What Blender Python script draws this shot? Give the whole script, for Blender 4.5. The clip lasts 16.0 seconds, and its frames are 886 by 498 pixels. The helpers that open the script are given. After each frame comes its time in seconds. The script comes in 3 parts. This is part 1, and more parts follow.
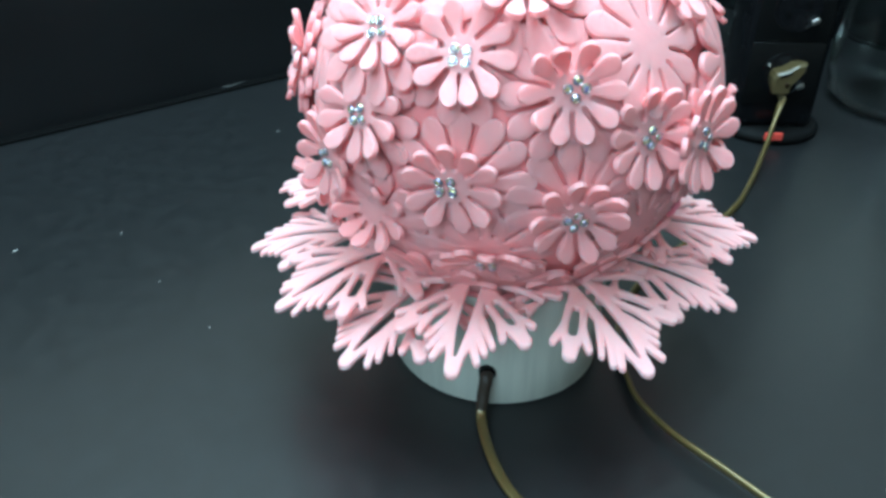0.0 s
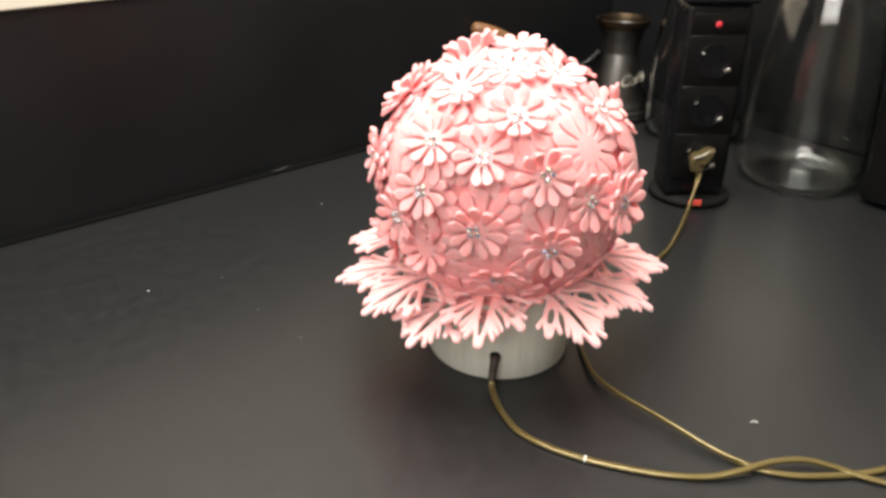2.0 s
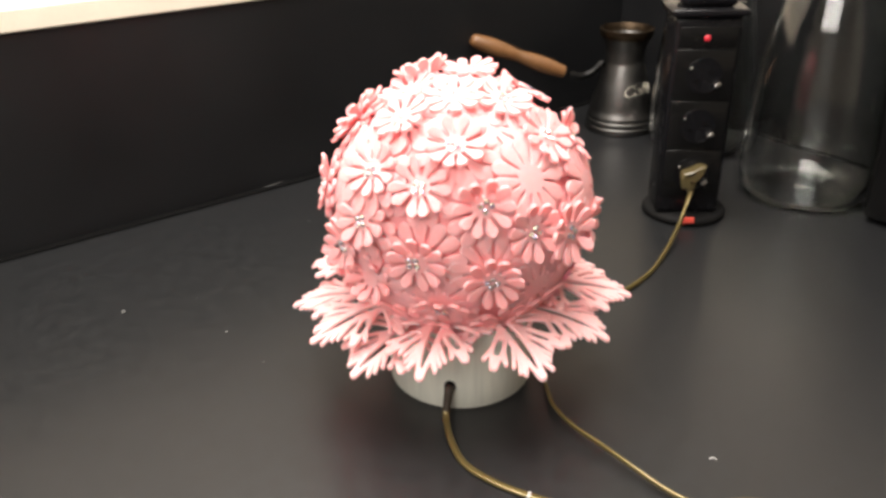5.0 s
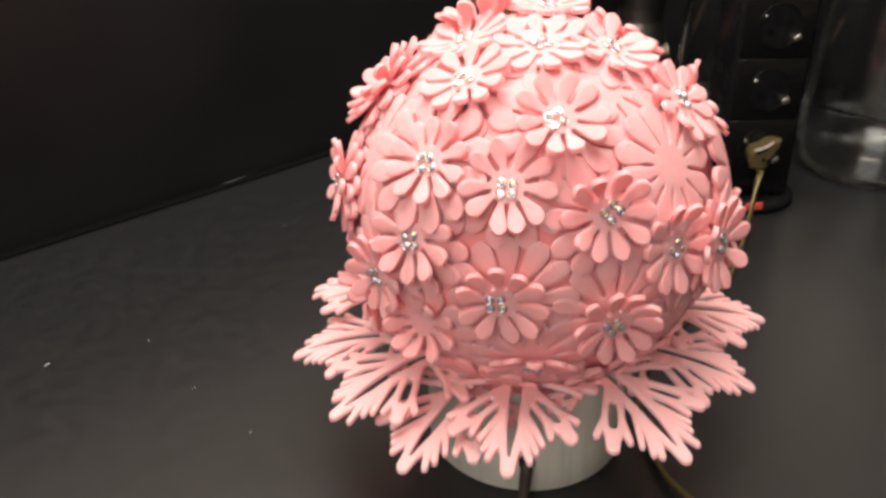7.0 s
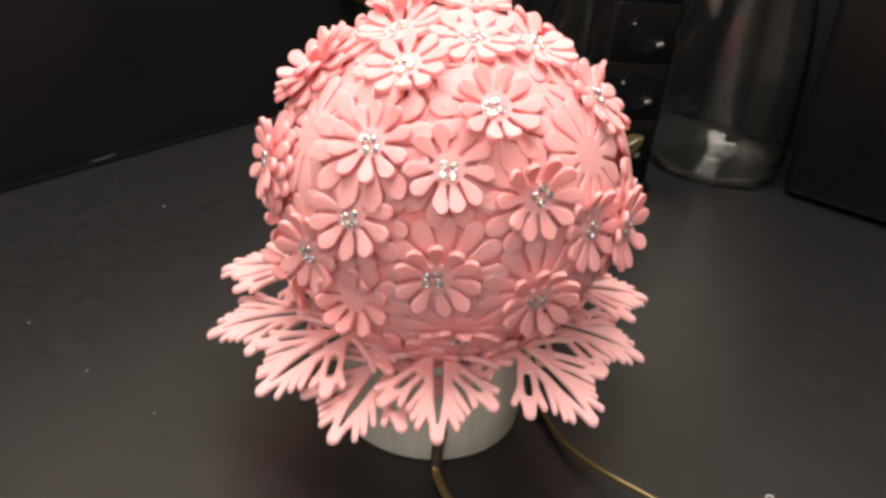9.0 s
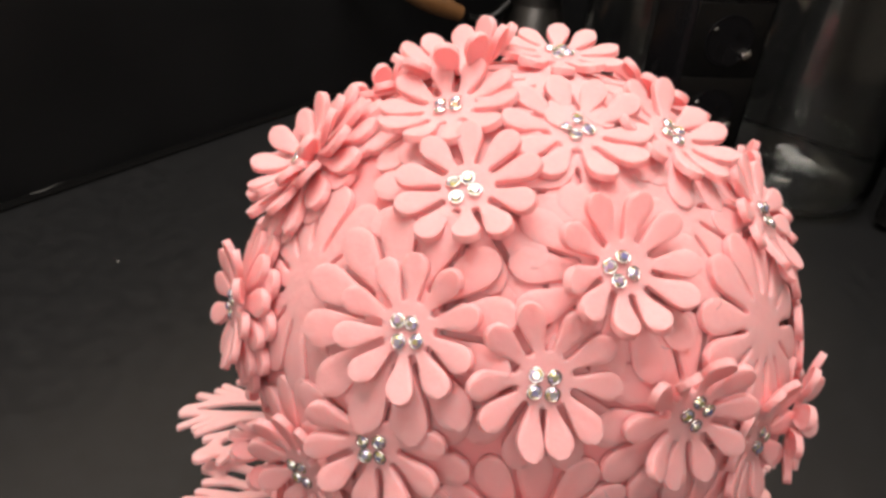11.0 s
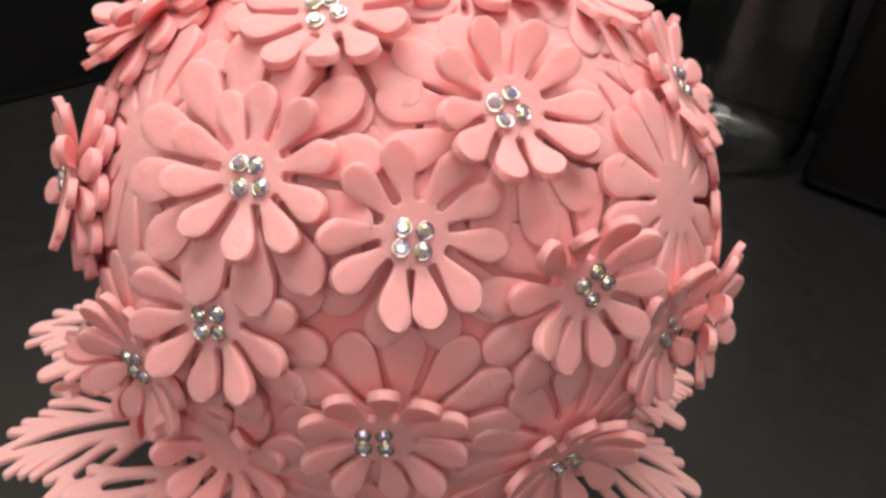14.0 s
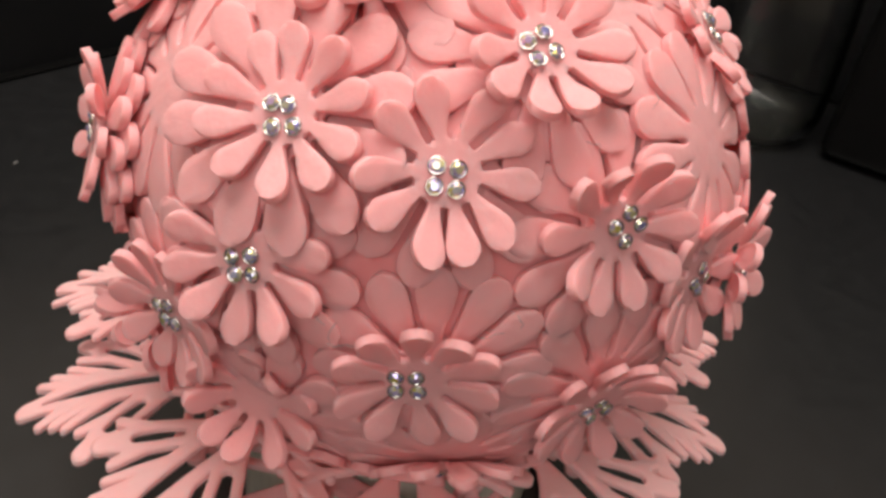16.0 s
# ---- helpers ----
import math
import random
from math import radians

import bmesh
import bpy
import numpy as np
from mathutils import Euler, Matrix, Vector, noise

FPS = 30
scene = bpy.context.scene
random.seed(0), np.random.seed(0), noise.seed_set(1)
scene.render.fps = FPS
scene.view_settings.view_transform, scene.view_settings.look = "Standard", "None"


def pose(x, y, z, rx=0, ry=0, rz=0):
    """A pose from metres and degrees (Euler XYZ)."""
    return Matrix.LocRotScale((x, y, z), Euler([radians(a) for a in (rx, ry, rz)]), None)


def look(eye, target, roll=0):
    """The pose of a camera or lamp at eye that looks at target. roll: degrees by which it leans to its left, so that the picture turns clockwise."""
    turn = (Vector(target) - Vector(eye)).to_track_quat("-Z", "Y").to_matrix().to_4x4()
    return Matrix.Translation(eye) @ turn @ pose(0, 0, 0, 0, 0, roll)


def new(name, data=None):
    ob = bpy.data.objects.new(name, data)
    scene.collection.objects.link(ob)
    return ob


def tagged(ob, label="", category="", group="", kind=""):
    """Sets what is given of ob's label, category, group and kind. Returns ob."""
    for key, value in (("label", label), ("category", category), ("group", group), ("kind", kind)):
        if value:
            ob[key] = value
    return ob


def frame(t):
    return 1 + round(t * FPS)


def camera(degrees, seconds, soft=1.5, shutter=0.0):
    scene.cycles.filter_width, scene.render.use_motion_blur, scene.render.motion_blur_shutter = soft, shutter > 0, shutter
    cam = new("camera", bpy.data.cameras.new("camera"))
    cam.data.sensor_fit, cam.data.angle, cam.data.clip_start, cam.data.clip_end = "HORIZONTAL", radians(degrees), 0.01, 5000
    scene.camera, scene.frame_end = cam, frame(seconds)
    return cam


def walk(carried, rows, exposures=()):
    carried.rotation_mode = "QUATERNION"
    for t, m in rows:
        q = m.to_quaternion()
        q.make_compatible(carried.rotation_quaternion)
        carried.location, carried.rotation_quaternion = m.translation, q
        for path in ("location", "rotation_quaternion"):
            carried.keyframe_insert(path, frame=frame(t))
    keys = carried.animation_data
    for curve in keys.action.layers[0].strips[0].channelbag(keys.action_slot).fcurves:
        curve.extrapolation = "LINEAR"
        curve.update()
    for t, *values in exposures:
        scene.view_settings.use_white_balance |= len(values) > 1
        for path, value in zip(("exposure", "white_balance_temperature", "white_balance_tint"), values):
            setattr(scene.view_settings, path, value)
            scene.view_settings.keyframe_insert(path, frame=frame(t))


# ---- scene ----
cam = camera(57.1, 16.0, 3.2)
PATH = [  # seconds, eye, turn
    (0, 0.0001, 0.0001, 0.3269, 58.1, -0.46, 0.11),
    (0.2, 0.014, -0.0337, 0.3435, 58.05, 0.19, 1.41),
    (0.5, 0.0258, -0.0678, 0.3631, 61.13, 1.55, 3.59),
    (0.7, 0.0199, -0.0732, 0.3701, 62.55, 1.4, 1.92),
    (1, 0.0085, -0.1135, 0.395, 63.07, 0.45, -1.04),
    (1.2, -0.004, -0.1421, 0.4081, 64.31, -0.41, -3.03),
    (1.5, -0.0203, -0.1862, 0.4275, 64.93, -0.66, -3.29),
    (1.8, -0.0335, -0.2163, 0.4276, 64.6, -0.68, -3.18),
    (2, -0.0412, -0.2295, 0.4239, 63.23, -0.52, -1.9),
    (2.2, -0.0337, -0.2265, 0.415, 61.56, -0.16, -0.76),
    (2.5, 0.0085, -0.2037, 0.4335, 60.01, 0.45, 0.71),
    (2.8, 0.0345, -0.1948, 0.4367, 60.72, 0.37, 0.6),
    (3, 0.0503, -0.1945, 0.4413, 60.99, 0.49, 2.08),
    (3.5, 0.0697, -0.2105, 0.4371, 61.87, 0.07, 3.31),
    (4, 0.0811, -0.2156, 0.4537, 63, 0.94, 4.28),
    (4.2, 0.0814, -0.2156, 0.4546, 63.4, 1.42, 4.63),
    (6.3, -0.0464, -0.1123, 0.3931, 62.85, -0.18, -5.77),
    (6.5, -0.0409, -0.0688, 0.3883, 62.76, 0.59, -3.52),
    (6.8, -0.0362, -0.0298, 0.3772, 63.67, 0.56, -3.51),
    (7, -0.0402, -0.0126, 0.369, 61.84, 1.13, -3.66),
    (7.2, -0.0603, -0.0074, 0.3736, 61.21, 0.66, -5.74),
    (7.5, -0.0974, -0.0101, 0.3869, 61.36, -1.12, -10),
    (7.8, -0.1025, -0.0171, 0.3918, 61.09, -1.79, -12.12),
    (8, -0.1055, -0.0217, 0.3967, 62.04, -2.9, -13.95),
    (8.5, -0.0994, -0.031, 0.3939, 62.33, -4.35, -14.47),
    (9, -0.0932, -0.0266, 0.3719, 61.52, -5.03, -13.46),
    (9.2, -0.092, -0.0146, 0.3727, 60.02, -5.08, -13.64),
    (9.5, -0.088, 0.0283, 0.3692, 60.09, -4.7, -13.58),
    (9.7, -0.1023, 0.0782, 0.3695, 59.53, -4.87, -13.72),
    (11.8, -0.0622, 0.1708, 0.3555, 57.65, -6.14, -13.59),
    (12, -0.0656, 0.1666, 0.3507, 57.39, -6.65, -13.49),
    (12.2, -0.0618, 0.1604, 0.3452, 58.59, -7.05, -13.3),
    (12.5, -0.0564, 0.1584, 0.3273, 57.61, -7.99, -13.81),
    (12.8, -0.0573, 0.1615, 0.3249, 58.58, -8.63, -14.61),
    (13, -0.0565, 0.1634, 0.3203, 57.96, -9, -15.16),
    (13.2, -0.0527, 0.1649, 0.318, 57.52, -9.32, -15.61),
    (13.5, -0.0454, 0.1681, 0.3129, 57.79, -9.08, -15.99),
    (14, -0.0466, 0.1714, 0.3168, 57.94, -8.51, -16.74),
    (14.5, -0.0518, 0.1708, 0.3133, 57.54, -8.01, -16.85),
    (15, -0.0558, 0.1682, 0.3089, 57.12, -8.08, -16.44),
    (15.5, -0.0531, 0.1669, 0.3065, 56.89, -7.8, -16.21),
    (16, -0.052, 0.1671, 0.307, 56.78, -7.93, -16.21),
]
EXPOSURES = [
    (0.0, 0.56, 4250, -20), (0.6, 0.66, 4900, -22), (1.1, 0.61, 5150, -16), (1.6, 0.76, 6000, -2), (2.5, 1.04, 6250, 7), (4.2, 1.04, 6250, 7), (6.4, 0.68, 6450, 11), (7.0, 0.34, 6500, 12), (9.5, 0.27, 6550, 12), (12.0, -0.38, 6450, 10), (16.0, -0.32, 6450, 10),
]
walk(cam, [(t, pose(x, y, z, rx, ry, rz)) for t, x, y, z, rx, ry, rz in PATH], EXPOSURES)

# ---- light ----
world = bpy.data.worlds.new("world")
world.use_nodes = True
world.node_tree.nodes["Background"].inputs[0].default_value = (0.9, 0.85, 0.8, 1)
world.node_tree.nodes["Background"].inputs[1].default_value = 0.02
scene.world = world


def area_lamp(name, eye, target, size, watts, colour, tall=0.0):
    data = bpy.data.lights.new(name, "AREA")
    data.shape, data.energy, data.color = ("RECTANGLE" if tall else "DISK"), watts, colour
    data.size, data.size_y = size, tall or size
    ob = new(name, data)
    ob.matrix_world = look(eye, target)
    return ob


area_lamp("ceiling_lamp_light", (-0.08, 0.43, 1.45), (0.03, 0.42, 0.0), 1.10, 27.5, (1.0, 0.90, 0.82))
area_lamp("room_lamp_light", (-0.75, -1.25, 1.45), (-0.05, 0.40, 0.10), 1.60, 25, (1.0, 0.91, 0.84), 1.05)

# ---- materials ----


def material(name, colour, rough=0.5, metal=0.0, vary=0.12, scale=40.0, bump=0.0, bump_scale=400.0, per_object=0.0, coat=0.0, spec=0.5,
             transmission=0.0, subsurface=0.0, rough_vary=0.1, stretch=None):
    m = bpy.data.materials.new(name)
    m.use_nodes = True
    nt = m.node_tree
    b = nt.nodes["Principled BSDF"]
    link = nt.links.new
    co = nt.nodes.new("ShaderNodeTexCoord")
    big = nt.nodes.new("ShaderNodeTexNoise")
    big.inputs["Scale"].default_value, big.inputs["Detail"].default_value = scale, 5
    fine = nt.nodes.new("ShaderNodeTexNoise")
    fine.inputs["Scale"].default_value, fine.inputs["Detail"].default_value = bump_scale, 3
    source = co.outputs["Object"]
    if stretch:
        grain = nt.nodes.new("ShaderNodeMapping")
        grain.inputs["Scale"].default_value = stretch
        link(source, grain.inputs["Vector"])
        source = grain.outputs["Vector"]
    for n in (big, fine):
        link(source, n.inputs["Vector"])
    add = nt.nodes.new("ShaderNodeMath")
    add.operation = "MULTIPLY_ADD"
    link(fine.outputs["Fac"], add.inputs[0])
    add.inputs[1].default_value = 0.4
    link(big.outputs["Fac"], add.inputs[2])
    last = add
    if per_object:
        info = nt.nodes.new("ShaderNodeObjectInfo")
        po = nt.nodes.new("ShaderNodeMath")
        po.operation = "MULTIPLY_ADD"
        link(info.outputs["Random"], po.inputs[0])
        po.inputs[1].default_value = per_object
        link(add.outputs[0], po.inputs[2])
        last = po
    ramp = nt.nodes.new("ShaderNodeMapRange")
    link(last.outputs[0], ramp.inputs["Value"])
    ramp.inputs["From Min"].default_value, ramp.inputs["From Max"].default_value = 0.4, 1.0 + per_object
    ramp.inputs["To Min"].default_value, ramp.inputs["To Max"].default_value = 1 - vary, 1 + vary
    mul = nt.nodes.new("ShaderNodeVectorMath")
    mul.operation = "SCALE"
    mul.inputs[0].default_value = colour
    link(ramp.outputs[0], mul.inputs["Scale"])
    link(mul.outputs[0], b.inputs["Base Color"])
    rr = nt.nodes.new("ShaderNodeMapRange")
    link(big.outputs["Fac"], rr.inputs["Value"])
    rr.inputs["From Min"].default_value, rr.inputs["From Max"].default_value = 0.3, 0.7
    rr.inputs["To Min"].default_value, rr.inputs["To Max"].default_value = rough * (1 - rough_vary), min(1, rough * (1 + rough_vary))
    link(rr.outputs[0], b.inputs["Roughness"])
    b.inputs["Metallic"].default_value = metal
    b.inputs["Coat Weight"].default_value = coat
    b.inputs["Specular IOR Level"].default_value = spec
    b.inputs["Transmission Weight"].default_value = transmission
    b.inputs["Subsurface Weight"].default_value = subsurface
    b.inputs["Subsurface Radius"].default_value = (0.0095, 0.0034, 0.0029)
    b.inputs["Subsurface Scale"].default_value = 1.0
    if bump:
        bp = nt.nodes.new("ShaderNodeBump")
        bp.inputs["Strength"].default_value, bp.inputs["Distance"].default_value = bump, 0.001
        link(fine.outputs["Fac"], bp.inputs["Height"])
        link(bp.outputs[0], b.inputs["Normal"])
    return m


PINK = (0.93, 0.405, 0.415)
FOAM = material("pink_foam", PINK, 0.72, vary=0.07, scale=45, bump=0.45, bump_scale=210, per_object=0.35, spec=0.25, subsurface=0.50)
FOAM_LEAF = material("pale_pink_foam", (0.93, 0.470, 0.474), 0.70, vary=0.05, scale=45, bump=0.35, bump_scale=210, per_object=0.3, spec=0.25, subsurface=0.50)
FOAM_GLOBE = material("pink_foam_globe", (0.92, 0.340, 0.350), 0.75, vary=0.06, scale=25, bump=0.2, bump_scale=160, spec=0.25, subsurface=0.50)
FOAM_ROSE = material("rose_foam", (0.85, 0.28, 0.38), 0.72, vary=0.06, scale=60, bump=0.2, bump_scale=260, spec=0.3)
SILVER = material("silver_setting", (0.80, 0.79, 0.76), 0.16, metal=1.0, vary=0.05, bump=0.05)
PAINTED_WOOD = material("pale_base", (0.68, 0.68, 0.60), 0.55, vary=0.16, scale=90, bump=0.25, bump_scale=240, stretch=(1.0, 1.0, 0.10))
CORD = material("gold_cord", (0.15, 0.115, 0.038), 0.32, metal=0.5, vary=0.12, scale=60, coat=0.35)
CORD_SHADE = material("brown_cord_shade", (0.035, 0.026, 0.018), 0.45, vary=0.15, scale=60, spec=0.35)
PLUG = material("gold_plug", (0.080, 0.062, 0.024), 0.38, vary=0.12, scale=60, coat=0.4, bump=0.1)
TABLE = material("graphite_worktop", (0.0122, 0.0127, 0.0134), 0.34, vary=0.20, scale=70, bump=0.06, bump_scale=900, spec=0.48, rough_vary=0.08)
BLACK_PANEL = material("black_panel", (0.0075, 0.0078, 0.0085), 0.42, vary=0.2, scale=7, bump=0.06, bump_scale=700, spec=0.35)
GROOVE = material("shade_black", (0.004, 0.004, 0.004), 0.9, vary=0.2, scale=30, bump=0.1, spec=0.05)
SILL = material("cream_sill", (0.74, 0.68, 0.56), 0.45, vary=0.06, scale=14, bump=0.08, bump_scale=220)
WALL = material("warm_plaster", (0.50, 0.46, 0.40), 0.8, vary=0.05, scale=5, bump=0.25, bump_scale=120)
CEILING = material("white_plaster", (0.78, 0.76, 0.72), 0.85, vary=0.03, scale=4, bump=0.2, bump_scale=120)
FLOOR = material("brown_floor", (0.22, 0.15, 0.10), 0.5, vary=0.2, scale=6, bump=0.15, bump_scale=90)
BLACK_PLASTIC = material("black_plastic", (0.006, 0.006, 0.007), 0.26, spec=0.22, vary=0.2, scale=30, bump=0.05, bump_scale=900)
BLACK_SATIN = material("black_enamel", (0.005, 0.005, 0.005), 0.24, spec=0.22, vary=0.2, scale=20, bump=0.03)
POT_METAL = material("blackened_metal", (0.12, 0.117, 0.112), 0.38, metal=1.0, vary=0.15, scale=25, bump=0.03)
FOOT_RUBBER = material("black_rubber", (0.006, 0.006, 0.006), 0.7, vary=0.2, scale=30, bump=0.1, spec=0.12)
RED = material("red_plastic", (0.62, 0.03, 0.05), 0.3, vary=0.1)
RED_LABEL = material("red_label", (0.80, 0.10, 0.07), 0.5, vary=0.08)
BRASS = material("brass", (0.07, 0.05, 0.032), 0.42, metal=1.0, vary=0.12, scale=60)
STEEL = material("steel", (0.68, 0.66, 0.62), 0.22, metal=1.0, vary=0.08, scale=60)
WOOD = material("orange_wood", (0.15, 0.068, 0.022), 0.5, vary=0.25, scale=45, bump=0.15, bump_scale=200, coat=0.2)
PALE_GOLD = material("pale_gold", (0.75, 0.70, 0.58), 0.45, vary=0.05)
# pale grey for the highlight painted on the seam
SEAM_GLINT = material("seam_glint", (0.075, 0.075, 0.072), 0.6, vary=0.15)
CRUMB = material("white_crumb", (0.48, 0.48, 0.46), 0.7, vary=0.1)


def glass_material():
    m = bpy.data.materials.new("clear_glass")
    m.use_nodes = True
    b = m.node_tree.nodes["Principled BSDF"]
    b.inputs["Base Color"].default_value = (0.96, 0.98, 0.97, 1)
    b.inputs["Roughness"].default_value = 0.02
    b.inputs["Transmission Weight"].default_value = 1.0
    b.inputs["IOR"].default_value = 1.47
    return m


def stone_material():
    m = bpy.data.materials.new("iridescent_rhinestone")
    m.use_nodes = True
    nt = m.node_tree
    b = nt.nodes["Principled BSDF"]
    geo = nt.nodes.new("ShaderNodeNewGeometry")
    info = nt.nodes.new("ShaderNodeObjectInfo")
    add = nt.nodes.new("ShaderNodeMath")
    add.operation = "ADD"
    nt.links.new(geo.outputs["Random Per Island"], add.inputs[0])
    nt.links.new(info.outputs["Random"], add.inputs[1])
    fr = nt.nodes.new("ShaderNodeMath")
    fr.operation = "FRACT"
    nt.links.new(add.outputs[0], fr.inputs[0])
    ramp = nt.nodes.new("ShaderNodeValToRGB")
    stops = [(0.0, (0.75, 0.78, 0.72)), (0.22, (0.80, 0.70, 0.14)), (0.4, (0.78, 0.75, 0.70)), (0.58, (0.34, 0.34, 0.82)), (0.74, (0.74, 0.52, 0.80)), (0.88, (0.48, 0.50, 0.84)), (1.0, (0.8, 0.8, 0.75))]
    e = ramp.color_ramp.elements
    e[0].color, e[1].color = (*stops[0][1], 1), (*stops[-1][1], 1)
    for p, c in stops[1:-1]:
        e.new(p).color = (*c, 1)
    nt.links.new(fr.outputs[0], ramp.inputs[0])
    nt.links.new(ramp.outputs[0], b.inputs["Base Color"])
    b.inputs["Metallic"].default_value, b.inputs["Roughness"].default_value = 0.6, 0.09
    b.inputs["Coat Weight"].default_value = 1
    return m


GLASS, STONE = glass_material(), stone_material()

# ---- mesh helpers ----


def link_mesh(name, bm, mats, smooth=True, parent=None, label=""):
    me = bpy.data.meshes.new(name)
    bmesh.ops.recalc_face_normals(bm, faces=bm.faces)
    for f in bm.faces:
        f.smooth = smooth
    bm.to_mesh(me)
    bm.free()
    if smooth:
        me.set_sharp_from_angle(angle=radians(50))
    for m in mats if isinstance(mats, (list, tuple)) else [mats]:
        me.materials.append(m)
    ob = new(name, me)
    if parent is not None:
        ob.parent = parent
    if label:
        tagged(ob, label)
    return ob


def part(name, bm, mats, parent, label="", smooth=True, m=None):
    ob = link_mesh(name, bm, mats, smooth, parent, label)
    if m is not None:
        ob.matrix_basis = m
    return ob


def thing(name, place, label, category, group="", rz=0.0):
    ob = new(name)
    ob.empty_display_size = 0.05
    ob.matrix_basis = pose(*place, 0, 0, rz)
    return tagged(ob, label, category, group)


def box(lo, hi, bevel=0.0, segments=2):
    bm = bmesh.new()
    bmesh.ops.create_cube(bm, size=1)
    for v in bm.verts:
        v.co = [lo[i] + (v.co[i] + 0.5) * (hi[i] - lo[i]) for i in range(3)]
    if bevel:
        bmesh.ops.bevel(bm, geom=bm.edges[:], offset=bevel, segments=segments, profile=0.5, affect="EDGES")
    return bm


def lathe(profile, n=48, closed=False, bm=None, mat=0):
    """A turned body: (radius, height) pairs from bottom to top; ends at radius 0 are capped to a point."""
    bm = bm or bmesh.new()
    rings = []
    for r, z in profile:
        if r < 1e-6:
            rings.append([bm.verts.new((0, 0, z))])
        else:
            rings.append([bm.verts.new((r * math.cos(2 * math.pi * i / n), r * math.sin(2 * math.pi * i / n), z)) for i in range(n)])
    pairs = list(zip(rings, rings[1:])) + ([(rings[-1], rings[0])] if closed else [])
    for a, b in pairs:
        for i in range(n):
            j = (i + 1) % n
            if len(a) == 1 and len(b) == 1:
                continue
            if len(a) == 1:
                f = bm.faces.new((a[0], b[j], b[i]))
            elif len(b) == 1:
                f = bm.faces.new((a[i], a[j], b[0]))
            else:
                f = bm.faces.new((a[i], a[j], b[j], b[i]))
            f.material_index = mat
    return bm


def spline(points, steps=10):
    """A smooth line through the points."""
    P = [Vector(p) for p in points]
    P = [2 * P[0] - P[1]] + P + [2 * P[-1] - P[-2]]
    out = []
    for a, b, c, d in zip(P, P[1:], P[2:], P[3:]):
        for k in range(steps):
            t = k / steps
            out.append(0.5 * (2 * b + (c - a) * t + (2 * a - 5 * b + 4 * c - d) * t * t + (3 * b - a - 3 * c + d) * t ** 3))
    return out + [P[-2]]


def sweep(path, outline, taper=None, up=(0, 0, 1), twist=None):
    """A closed outline of (side, up) pairs swept along the path, with capped ends."""
    bm = bmesh.new()
    rings = []
    for i, p in enumerate(path):
        d = (path[min(i + 1, len(path) - 1)] - path[max(i - 1, 0)]).normalized()
        side = d.cross(Vector(up))
        side = side.normalized() if side.length > 1e-4 else Vector((1, 0, 0))
        top = side.cross(d).normalized()
        k = taper(i / (len(path) - 1)) if taper else 1
        w = radians(twist(i / (len(path) - 1))) if twist else 0.0
        side, top = side * math.cos(w) + top * math.sin(w), top * math.cos(w) - side * math.sin(w)
        rings.append([bm.verts.new(p + side * a * k + top * b * k) for a, b in outline])
    n = len(outline)
    for a, b in zip(rings, rings[1:]):
        for i in range(n):
            bm.faces.new((a[i], a[(i + 1) % n], b[(i + 1) % n], b[i]))
    bm.faces.new(rings[0])
    bm.faces.new(rings[-1])
    return bm


def round_outline(rx, ry, n=10):
    return [(rx * math.cos(2 * math.pi * i / n), ry * math.sin(2 * math.pi * i / n)) for i in range(n)]


def thicken(tops, faces, normals, thick):
    """A sheet from top points and faces: a bottom below it along the normals, and a wall round its rim."""
    bm = bmesh.new()
    a = [bm.verts.new(p) for p in tops]
    b = [bm.verts.new(Vector(p) - Vector(n) * thick) for p, n in zip(tops, normals)]
    count = {}
    for f in faces:
        bm.faces.new([a[i] for i in f])
        bm.faces.new([b[i] for i in reversed(f)])
        for i, j in zip(f, f[1:] + f[:1]):
            count[(i, j)] = count.get((i, j), 0) + 1
    for i, j in list(count):
        if (j, i) not in count:
            bm.faces.new((a[i], b[i], b[j], a[j]))
    return bm


# ---- setting: a corner worktop between two black splashbacks ----
CORNER = Vector((0.325, 1.309, 0))
ALONG = 38.6  # degrees of the back-left wall
SETTING = Matrix.Translation(CORNER) @ pose(0, 0, 0, 0, 0, ALONG)  # x: along the first wall; walls at x = 0 and y = 0
PANEL_TOP, SILL_T = 0.256, 0.026


def setting(name, bm, mat, label, category, smooth=False):
    ob = link_mesh(name, bm, mat, smooth)
    ob.matrix_basis = SETTING
    return tagged(ob, label, category, "", "structure")


setting("worktop", box((-1.75, -1.75, -0.04), (0.02, 0.02, 0.0), 0.003), TABLE, "dark graphite matt laminate corner worktop", "worktop")
setting("splashback_back", box((-1.75, 0.0, 0.001), (0.02, 0.02, PANEL_TOP), 0.001), BLACK_PANEL, "black satin splashback panel behind the worktop", "splashback")
setting("splashback_side", box((0.0, -1.75, 0.001), (0.02, -0.001, PANEL_TOP), 0.001), BLACK_PANEL, "black satin splashback panel beside the worktop", "splashback")
# The seam strips run wide and black: the splashback's dark reflection is painted in.
setting("trim_back", box((-1.75, -0.013, 0.0005), (-0.014, -0.0005, 0.0030), 0.0012), GROOVE, "dark sealing strip with the panel's reflection put into its colour", "trim", True)
setting("trim_side", box((-0.013, -1.75, 0.0005), (-0.0005, -0.0005, 0.0030), 0.0012), GROOVE, "dark sealing strip with the panel's reflection put into its colour", "trim", True)
setting("sill_back", box((-1.75, -0.004, PANEL_TOP + 0.0005), (0.26, 0.26, PANEL_TOP + SILL_T), 0.002), SILL, "cream stone sill above the black splashback", "sill")
